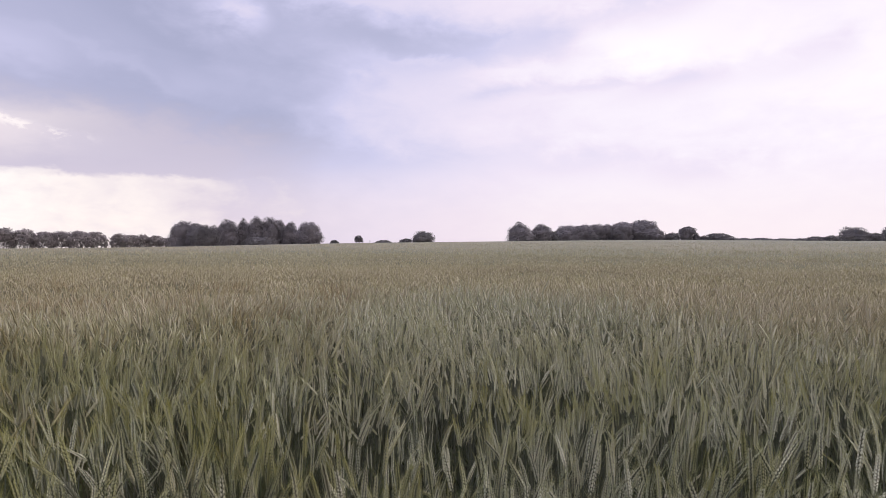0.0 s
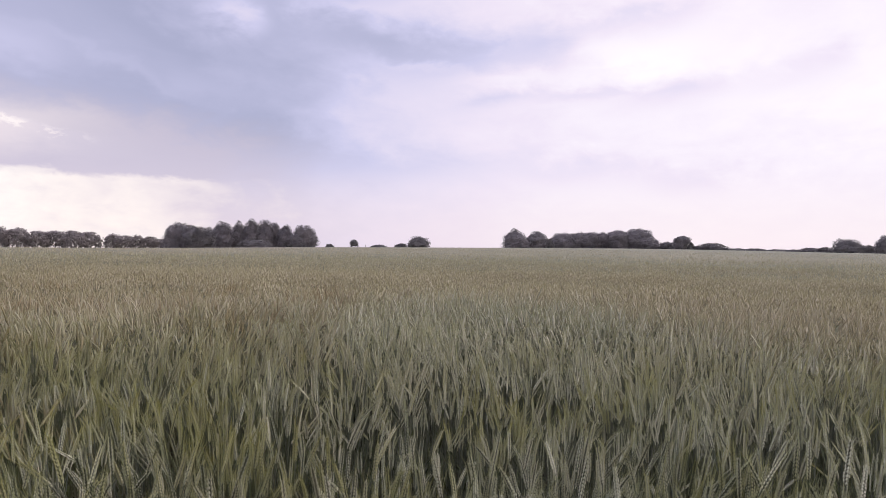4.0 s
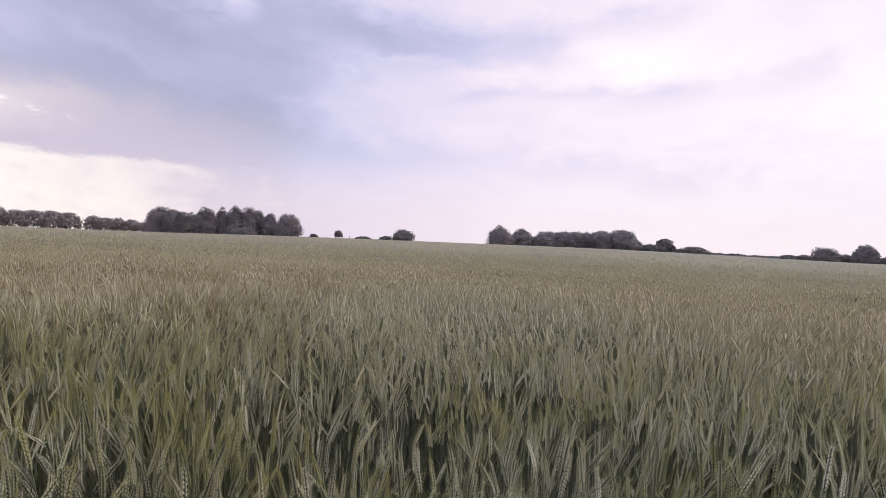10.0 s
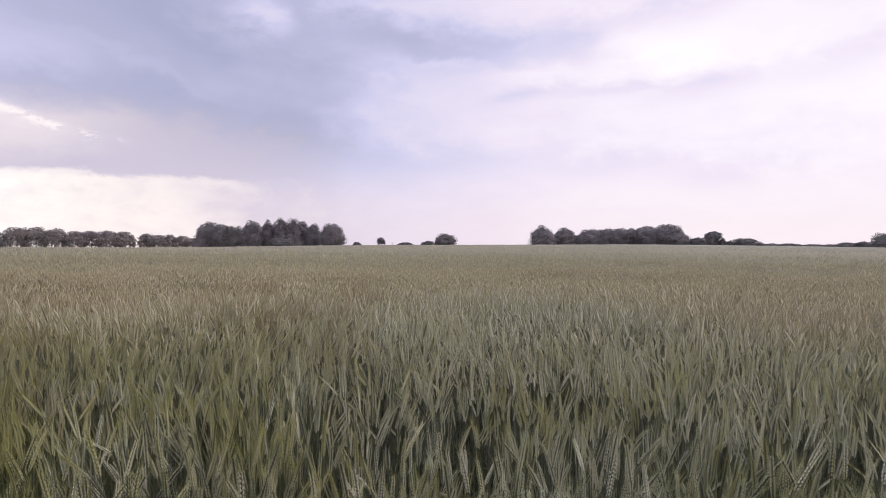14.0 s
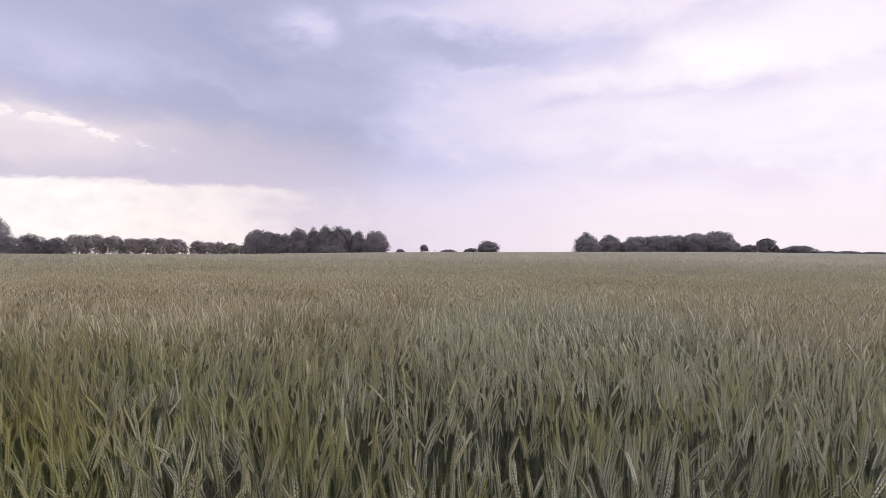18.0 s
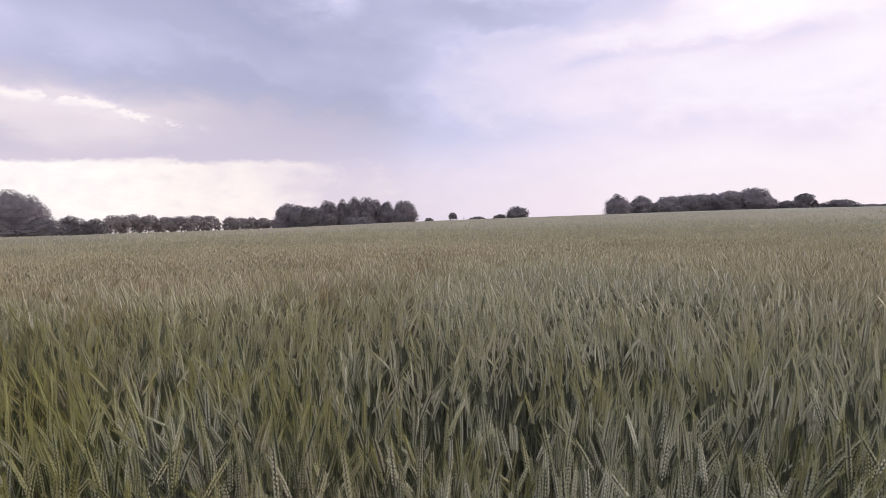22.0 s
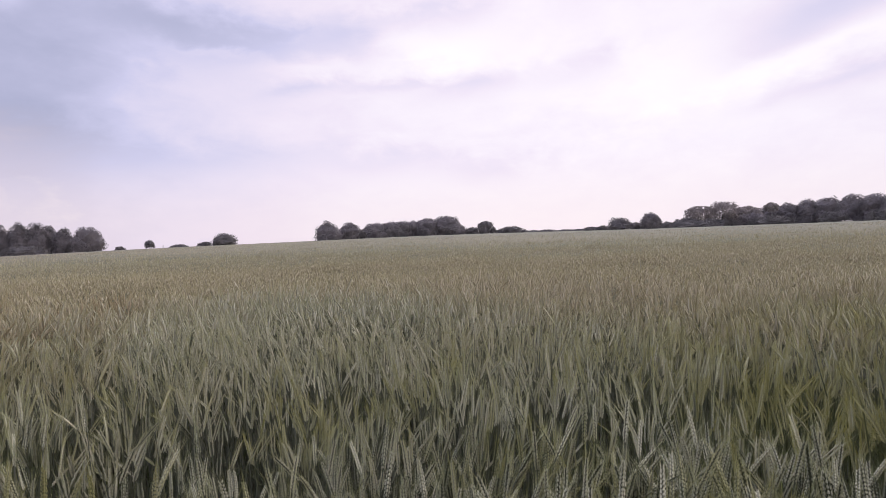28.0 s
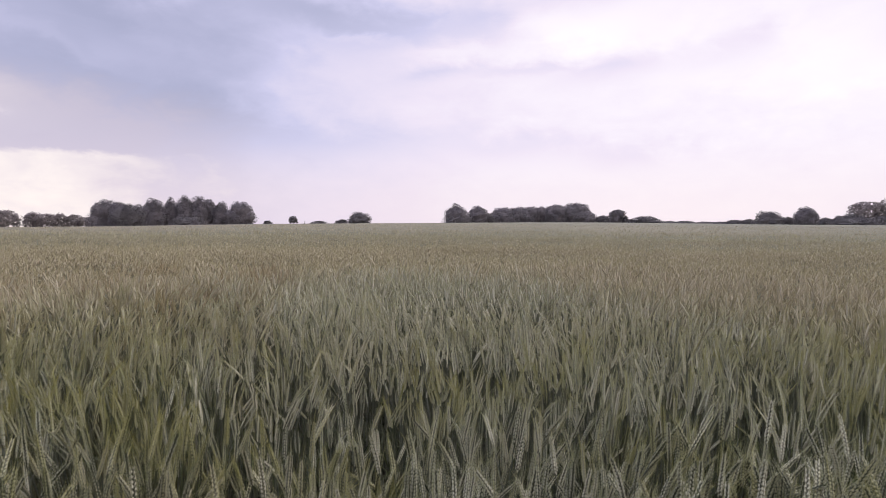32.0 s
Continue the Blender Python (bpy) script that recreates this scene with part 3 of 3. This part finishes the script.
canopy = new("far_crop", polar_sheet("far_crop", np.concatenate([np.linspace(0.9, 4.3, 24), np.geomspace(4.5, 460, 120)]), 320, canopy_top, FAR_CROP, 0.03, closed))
tagged(canopy, "closed top of the cereal crop, tan and grey-green into the distance", "cereal crop", "", "stuff")


def single_plants():
    """The stalks by the path, each with its own stem, ear, awns and leaves."""
    names = {2: "stem", 0: "ear", 1: "beard", 3: "leaf"}
    mats = {0: EAR, 1: AWN, 2: STEM, 3: LEAF}
    models = []
    for s, (v, f, m, paler) in enumerate(fine):
        root = new("cereal_stalk")
        tagged(root, "awned cereal stalk with a grey-green bristly ear", "cereal stalk", "stalks at the front of the field")
        made = {}
        for k in (2, 0, 1, 3):
            sel = f[m == k]
            if k == 3:
                pieces = np.split(sel, 3)
            else:
                pieces = [sel]
            for piece in pieces:
                used, inv = np.unique(piece, return_inverse=True)
                tone = 0.15 + 0.6 * s / len(fine) + paler[used]
                ob = new(names[k], mesh_from(names[k], v[used], inv.reshape(-1, 3), [mats[k]], None, False, tone))
                ob.parent = made[0] if k == 1 else root
                made[k] = ob
        models.append(root)
    r = random.Random(4)
    for i, (px, py) in enumerate(zip(single_x, single_y)):
        s = i if i < len(models) else r.randrange(len(models))
        tall = float(swell(px, py)) * r.gauss(0.95, 0.06)
        m = pose(px, py, float(land(px, py)), r.gauss(0, 5), r.gauss(0, 5), r.uniform(0, 360)) @ Matrix.Diagonal((1, 1, tall, 1))
        if i < len(models):
            models[s].matrix_world = m
        else:
            copy_thing(models[s], Matrix.Identity(4)).matrix_world = m


single_plants()


# ---- trees and bushes round the field ----
PROFILE = {  # height of the widest place, fullness above it, narrowing below it, foot of the crown, inner core, see-through gaps
    "broad": (0.40, 0.46, 0.18, 0.02, 0.84, 0.03),
    "copse": (0.40, 0.52, 0.06, 0.0, 0.82, 0.04),
    "wood": (0.45, 0.45, 0.10, 0.01, 0.84, 0.0),
    "row": (0.50, 0.46, 0.14, 0.0, 0.0, 0.17),
    "airy": (0.62, 0.46, 0.55, 0.26, 0.0, 0.24),
    "mound": (0.22, 0.72, 0.05, 0.0, 0.84, 0.0),
    "lone": (0.60, 0.46, 0.50, 0.04, 0.80, 0.0),
    "birch": (0.82, 0.50, 0.50, 0.62, 0.0, 0.1),
    "sapling": (0.66, 0.50, 0.55, 0.24, 0.0, 0.08),
    "bush": (0.35, 0.48, 0.20, 0.02, 0.82, 0.0),
    "low": (0.30, 0.50, 0.10, 0.0, 0.70, 0.0),
}


def crown_mesh(rng, kind, rx, ry, height, leaf, count):
    """Many small leaf clumps in a lumpy envelope, over a ragged dark inside."""
    widest, full, narrow, foot, core, open_part = PROFILE[kind]
    heart = np.array([0, 0, height * widest])
    skew = rng.uniform(-0.22, 0.22)

    def outer(v, a):
        over = np.clip((v - widest) / (1 - widest), 0, 1)
        below = np.clip((widest - v) / max(widest, 0.01), 0, 1)
        w = (1 - over ** 2) ** full * (1 - narrow * below ** 2)
        return np.stack([w * rx * np.cos(a) + skew * rx * (v - 0.3), w * ry * np.sin(a), v * height], -1)

    def spread(n):
        s = rng.uniform(0, 1, n)
        return foot + (1 - foot) * (0.45 * s + 0.55 * np.sin(s * math.pi / 2)), rng.uniform(0, TAU, n)

    lumps = outer(*spread(16 if kind == "lone" else 32))
    size = 0.17 * (rx + height * 0.5)
    swellings = rng.uniform(0.04, 0.42 if kind in ("bush", "lone", "sapling") else 0.28, len(lumps))

    def puffed(p):
        near = np.exp(-((p[:, None] - lumps[None]) ** 2).sum(2) / size ** 2)
        return heart + (p - heart) * (0.84 + (near * swellings).max(1))[:, None]

    p = puffed(outer(*spread(count)))
    p = heart + (p - heart) * (1.03 - np.abs(rng.normal(0, 0.12 if core else 0.3, count)))[:, None]
    f1, f2, f3 = rng.uniform(0, TAU, 3)
    fine = 1.3 if kind == "airy" else 1.9
    hole = np.sin(p[:, 0] * fine + f1 + 2 * np.sin(p[:, 2] * 0.9 + f3)) * np.sin(p[:, 2] * fine * 1.1 + f2 + 2 * np.sin(p[:, 0] * 0.7)) * np.cos(p[:, 1] * 0.25)
    p = p[hole < 1 - 2 * open_part * np.clip(p[:, 2] / height / 0.4, 0.35, 1) + 0.12 * rng.normal(size=count)]
    n = len(p)
    # each bough is a dome of its own
    bough = heart + (lumps - heart) * 0.66
    out = p - bough[((p[:, None] - lumps[None]) ** 2).sum(2).argmin(1)]
    face = out / np.linalg.norm(out, axis=1)[:, None] + rng.normal(0, 0.2, (n, 3)) + np.array([0, 0, 0.2])
    face /= np.linalg.norm(face, axis=1)[:, None]
    a = np.cross(face, rng.normal(size=(n, 3)))
    a /= np.linalg.norm(a, axis=1)[:, None]
    b = np.cross(face, a)
    s = leaf * rng.uniform(0.5, 1.3, n)[:, None]
    verts = [np.stack([p - a * s, p + b * s * 0.7, p + a * s * 0.9, p - b * s * 0.75], 1).reshape(-1, 3)]
    base = np.arange(n)[:, None] * 4
    faces = [np.concatenate([base + np.array([0, 1, 2]), base + np.array([0, 2, 3])])]
    if core:
        rings, turns = 9, 16
        v, t = np.meshgrid(np.linspace(foot, 0.995, rings), np.arange(turns) * TAU / turns, indexing="ij")
        inside = puffed(outer(v.ravel(), t.ravel()))
        inside = heart + (inside - heart) * (core + rng.uniform(-0.13, 0.08, len(inside)))[:, None]
        inside[:turns, 2] = 0.0
        i, j = np.meshgrid(np.arange(rings - 1), np.arange(turns), indexing="ij")
        k = (j + 1) % turns
        q = [4 * n + (i * turns + j).ravel(), 4 * n + (i * turns + k).ravel(), 4 * n + ((i + 1) * turns + k).ravel(), 4 * n + ((i + 1) * turns + j).ravel()]
        verts.append(inside)
        faces += [np.stack([q[0], q[1], q[2]], -1), np.stack([q[0], q[2], q[3]], -1)]
    return np.concatenate(verts), np.concatenate(faces)


def limb(start, end, r0, r1, rng, sides=6):
    path = []
    bow = Vector((rng.uniform(-1, 1), rng.uniform(-1, 1), 0)) * (end - start).length * 0.07
    for i in range(5):
        u = i / 4
        path.append(start.lerp(end, u) + bow * math.sin(math.pi * u))
    return tube(path, [r0 + (r1 - r0) * i / 4 for i in range(5)], sides)


LABELS = {
    "broad": ("large dark broadleaf tree with a full round crown", "tree", "dark"),
    "row": ("brownish tree of a windbreak row with gaps of sky", "tree", "brown"),
    "copse": ("tall dark tree in a close copse behind the crop", "tree", "dark"),
    "wood": ("dark tree at the edge of a dense wood", "tree", "dark"),
    "airy": ("open-crowned tree with bare limbs showing through", "tree", "brown"),
    "mound": ("dark tree leafy to the ground, tapering to a blunt top", "tree", "dark"),
    "lone": ("lone dark tree with a round head on a short trunk", "tree", "dark"),
    "birch": ("slender tree with a pale trunk before a dark wood", "tree", "brown"),
    "sapling": ("small lone sapling with a tuft of leaves", "tree", "grey"),
    "bush": ("rounded lone bush on the field's edge", "bush", "grey"),
    "low": ("low spreading hedge bush along the field's edge", "bush", "grey"),
}
GROUPS = {"row": "windbreak row", "copse": "copse trees", "wood": "wood edge trees", "low": "hedge bushes"}
tree_count = 0


def tree(kind, x, y, height, width, bark=BARK):
    global tree_count
    tree_count += 1
    rng, pick = np.random.default_rng(100 + tree_count), random.Random(200 + tree_count)
    label, category, leaf_kind = LABELS[kind]
    # eastern trees take the leaf colour paled for haze
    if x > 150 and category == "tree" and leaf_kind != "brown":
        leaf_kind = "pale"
    r = width / 2
    if category == "tree":
        height *= 1.0 if kind == "wood" else pick.uniform(0.88, 1.05) if kind == "row" else 0.96
    if kind == "low":
        height += 0.4
    rx = r * {"row": 1.36, "copse": 1.24, "broad": 1.05, "wood": 1.36, "airy": 1.4, "low": 1.35, "bush": 1.05, "mound": 1.1, "lone": 1.05, "sapling": 1.1, "birch": 1.1}[kind]
    ry = rx * (0.6 if kind == "low" else 0.9)
    leaf = (0.0013 if kind in ("row", "airy") else 0.0011 if height > 6 else 0.0008) * math.hypot(x, y)
    count = int(min(10000 if width > 20 else 3000, 400 + (2.6 if kind in ("broad", "copse", "wood", "mound") else 4.5) * width * height / leaf ** 2))
    v, f = crown_mesh(rng, kind, rx, ry, height, leaf, count)
    tips = []
    for i in range(6):
        turn = TAU * i / 6 + pick.uniform(-0.4, 0.4)
        tips.append((math.cos(turn) * rx * 0.6, math.sin(turn) * ry * 0.6, height * pick.uniform(0.45, 0.75)))
    z = float(land(x, y))
    root = new("tree" if category == "tree" else "bush")
    root.location = (x, y, z)
    root.rotation_euler[2] = -math.atan2(x, y)
    tagged(root, label, category, GROUPS.get(kind, ""))
    b = Bits()
    thick = 0.016 * height + 0.05
    b.add(*limb(Vector((0, 0, -0.1)), Vector((0, 0, height * 0.55)), thick, thick * 0.45, pick, 8), 0)
    tv, tf, _, _ = b.arrays()
    new("trunk", mesh_from("trunk", tv, tf, [bark], None, True)).parent = root
    for i, tip in enumerate(tips):
        b = Bits()
        b.add(*limb(Vector((0, 0, height * (0.15 + 0.06 * i))), Vector(tip), thick * 0.45, thick * 0.12, pick, 5), 0)
        tv, tf, _, _ = b.arrays()
        new("limb", mesh_from("limb", tv, tf, [BARK], None, True)).parent = root
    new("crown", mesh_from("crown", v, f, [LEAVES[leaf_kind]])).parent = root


# leafy trees at the western end of the field
tree("broad", -160.8, 153.0, 14.1, 12.7)
tree("broad", -146.8, 154.6, 14.7, 20.5)
tree("low", -145.0, 144.9, 5.6, 11.0)
tree("low", -138.3, 152.7, 5.7, 11.9)
tree("low", -154.1, 184.0, 7.2, 8.1)
tree("low", -152.4, 191.8, 6.0, 7.8)
# windbreak row
tree("row", -197.8, 264.1, 10.7, 9.0)
tree("row", -192.1, 268.3, 11.3, 8.4)
tree("row", -187.3, 274.1, 10.1, 8.7)
tree("row", -180.1, 276.5, 9.6, 8.3)
tree("row", -176.3, 283.7, 9.5, 8.6)
tree("row", -167.6, 284.3, 9.7, 9.9)
tree("row", -163.3, 289.0, 9.8, 8.6)
tree("row", -156.4, 296.3, 8.2, 6.4)
tree("row", -151.2, 296.7, 8.2, 7.2)
tree("row", -146.9, 301.1, 7.1, 5.6)
tree("row", -142.3, 303.3, 6.6, 5.7)
tree("row", -137.9, 305.3, 5.9, 6.3)
# tall copse
tree("copse", -117.3, 276.1, 13.1, 10.5)
tree("copse", -110.6, 274.5, 12.3, 8.6)
tree("low", -105.0, 270.3, 9.9, 10.7)
tree("copse", -107.5, 286.5, 11.0, 5.1)
tree("copse", -99.3, 283.1, 13.8, 9.2)
tree("copse", -94.2, 289.0, 13.6, 6.0)
tree("copse", -87.5, 287.0, 14.7, 7.3)
tree("copse", -80.6, 289.0, 14.3, 8.4)
tree("copse", -77.5, 292.9, 13.3, 7.0)
tree("copse", -72.0, 289.2, 11.5, 7.4)
tree("broad", -62.1, 285.3, 11.3, 13.3)
tree("low", -81.3, 273.2, 4.3, 13.2)
# little bushes on the rise
tree("low", -45.3, 256.0, 1.9, 3.0)
tree("sapling", -35.2, 257.6, 4.1, 3.3)
tree("low", -26.0, 263.7, 1.7, 6.3)
tree("low", -16.1, 261.5, 2.3, 4.4)
tree("bush", -8.3, 254.9, 5.4, 9.1)
# twin trees
tree("mound", 35.4, 277.8, 9.5, 13.0)
tree("copse", 44.7, 280.5, 8.9, 8.4)
tree("low", 50.5, 281.5, 4.7, 4.6)
# dense wood
tree("wood", 65.7, 323.4, 8.9, 11.5)
tree("wood", 73.6, 323.7, 9.3, 9.7)
tree("wood", 79.5, 321.3, 9.4, 9.1)
tree("wood", 86.5, 322.6, 9.3, 8.5)
tree("wood", 92.9, 316.6, 10.5, 10.8)
tree("wood", 103.0, 315.6, 11.5, 12.5)
tree("wood", 106.2, 312.4, 7.1, 10.0)
tree("low", 115.7, 311.2, 4.2, 8.8)
tree("lone", 110.5, 278.9, 7.6, 7.0)
tree("bush", 114.3, 277.4, 4.0, 2.9)
tree("low", 120.9, 285.5, 2.4, 5.4)
tree("low", 127.4, 282.6, 3.9, 11.4)
tree("low", 184.4, 377.4, 1.8, 12.0)
tree("low", 193.6, 372.7, 2.0, 12.2)
tree("low", 202.7, 367.8, 1.7, 12.0)
tree("low", 201.5, 345.5, 1.8, 11.2)
tree("low", 187.2, 307.5, 2.7, 8.0)
tree("low", 176.6, 278.7, 3.0, 6.7)
tree("bush", 139.1, 207.7, 5.5, 9.9)
tree("low", 172.6, 245.4, 3.8, 5.4)
tree("broad", 148.4, 201.2, 7.3, 8.5)
tree("low", 183.8, 237.1, 3.5, 6.8)
tree("low", 188.4, 233.5, 4.3, 7.5)
# airy trees and the eastern wood edge
tree("airy", 188.4, 220.4, 10.8, 9.7)
tree("airy", 196.2, 216.2, 12.2, 11.3)
tree("low", 181.5, 218.4, 4.7, 9.7)
tree("low", 179.2, 215.1, 3.3, 16.2)
tree("low", 188.7, 213.6, 4.0, 11.2)
tree("wood", 201.7, 216.7, 7.0, 7.5)
tree("wood", 207.7, 210.9, 6.2, 9.1)
tree("wood", 206.0, 215.3, 6.0, 10.0)
tree("airy", 208.2, 216.0, 9.8, 8.4)
tree("airy", 213.8, 217.6, 9.4, 8.9)
tree("wood", 219.2, 212.1, 8.9, 8.7)
tree("wood", 219.8, 204.2, 9.9, 7.7)
tree("wood", 222.7, 198.0, 10.9, 8.1)
tree("wood", 226.1, 191.1, 11.2, 8.8)
tree("wood", 227.9, 182.6, 11.7, 8.4)
tree("wood", 230.8, 175.6, 11.8, 8.0)
tree("wood", 232.0, 167.3, 12.3, 8.5)
tree("wood", 233.2, 158.5, 12.2, 8.8)
tree("wood", 235.9, 150.9, 12.4, 8.4)
tree("wood", 224.2, 205.3, 8.9, 8.8)
tree("birch", 206.2, 199.8, 10.2, 5.0, PALE_BARK)
tree("low", 207.6, 201.9, 4.3, 14.3)
tree("low", 216.8, 180.4, 4.9, 9.2)
tree("low", 222.3, 163.6, 4.7, 10.0)


# ---- a heap of field stones at the foot of the eastern wood ----
def stone_heap(x, y):
    m, t = material("pale_stone")
    at = place(t)
    coarse, fine = noise_value(t, at, 2.0, 3.0), noise_value(t, at, 14.0, 4.0)
    finish(t, mix_colour(t, (coarse * 0.6 + fine * 0.4).clamp(), (0.26, 0.24, 0.21), (0.48, 0.45, 0.40)), 0.9, 0.0, fine, 0.03)
    root = new("stone_heap")
    root.location = (x, y, float(land(x, y)))
    root.rotation_euler[2] = -math.atan2(x, y)
    tagged(root, "low heap of pale field stones beside the wood", "stone heap")
    r = random.Random(9)
    for i in range(11):
        bm = bmesh.new()
        bmesh.ops.create_icosphere(bm, subdivisions=2, radius=1)
        for v in bm.verts:
            v.co *= 1 + 0.18 * noise.noise(v.co * 1.7 + Vector((i * 3.1, 0, 0)))
        wide = r.uniform(0.4, 0.75)
        bm.transform(pose((i % 7 - 3) * 0.85 + r.uniform(-0.2, 0.2), r.uniform(-0.4, 0.4), 0.45 if i < 7 else 1.05, 0, 0, r.uniform(0, 360)) @ Matrix.Diagonal((wide, wide * 0.8, wide * 0.7 if i >= 7 else 0.6, 1)))
        me = bpy.data.meshes.new("stone")
        bm.to_mesh(me)
        bm.free()
        me.materials.append(m)
        new("stone", me).parent = root


stone_heap(212.4, 169.9)


# ---- a weathered post on the rise ----
def fence_post(x, y, height):
    root = new("fence_post")
    root.location = (x, y, float(land(x, y)))
    root.rotation_euler = (0.03, 0.02, 0.4)
    tagged(root, "weathered grey wooden post at the far edge of the field", "post")
    for name, low, high, wide, top in (("shaft", -0.1, height, 0.11, 0.09), ("cap", height + 0.002, height + 0.07, 0.09, 0.03)):
        bm = bmesh.new()
        bmesh.ops.create_cone(bm, cap_ends=True, segments=8, radius1=wide, radius2=top, depth=high - low)
        bm.transform(Matrix.Translation((0, 0, (low + high) / 2)))
        me = bpy.data.meshes.new(name)
        bm.to_mesh(me)
        bm.free()
        me.materials.append(BARK)
        new(name, me).parent = root


fence_post(-30.4, 255.2, 2.0)
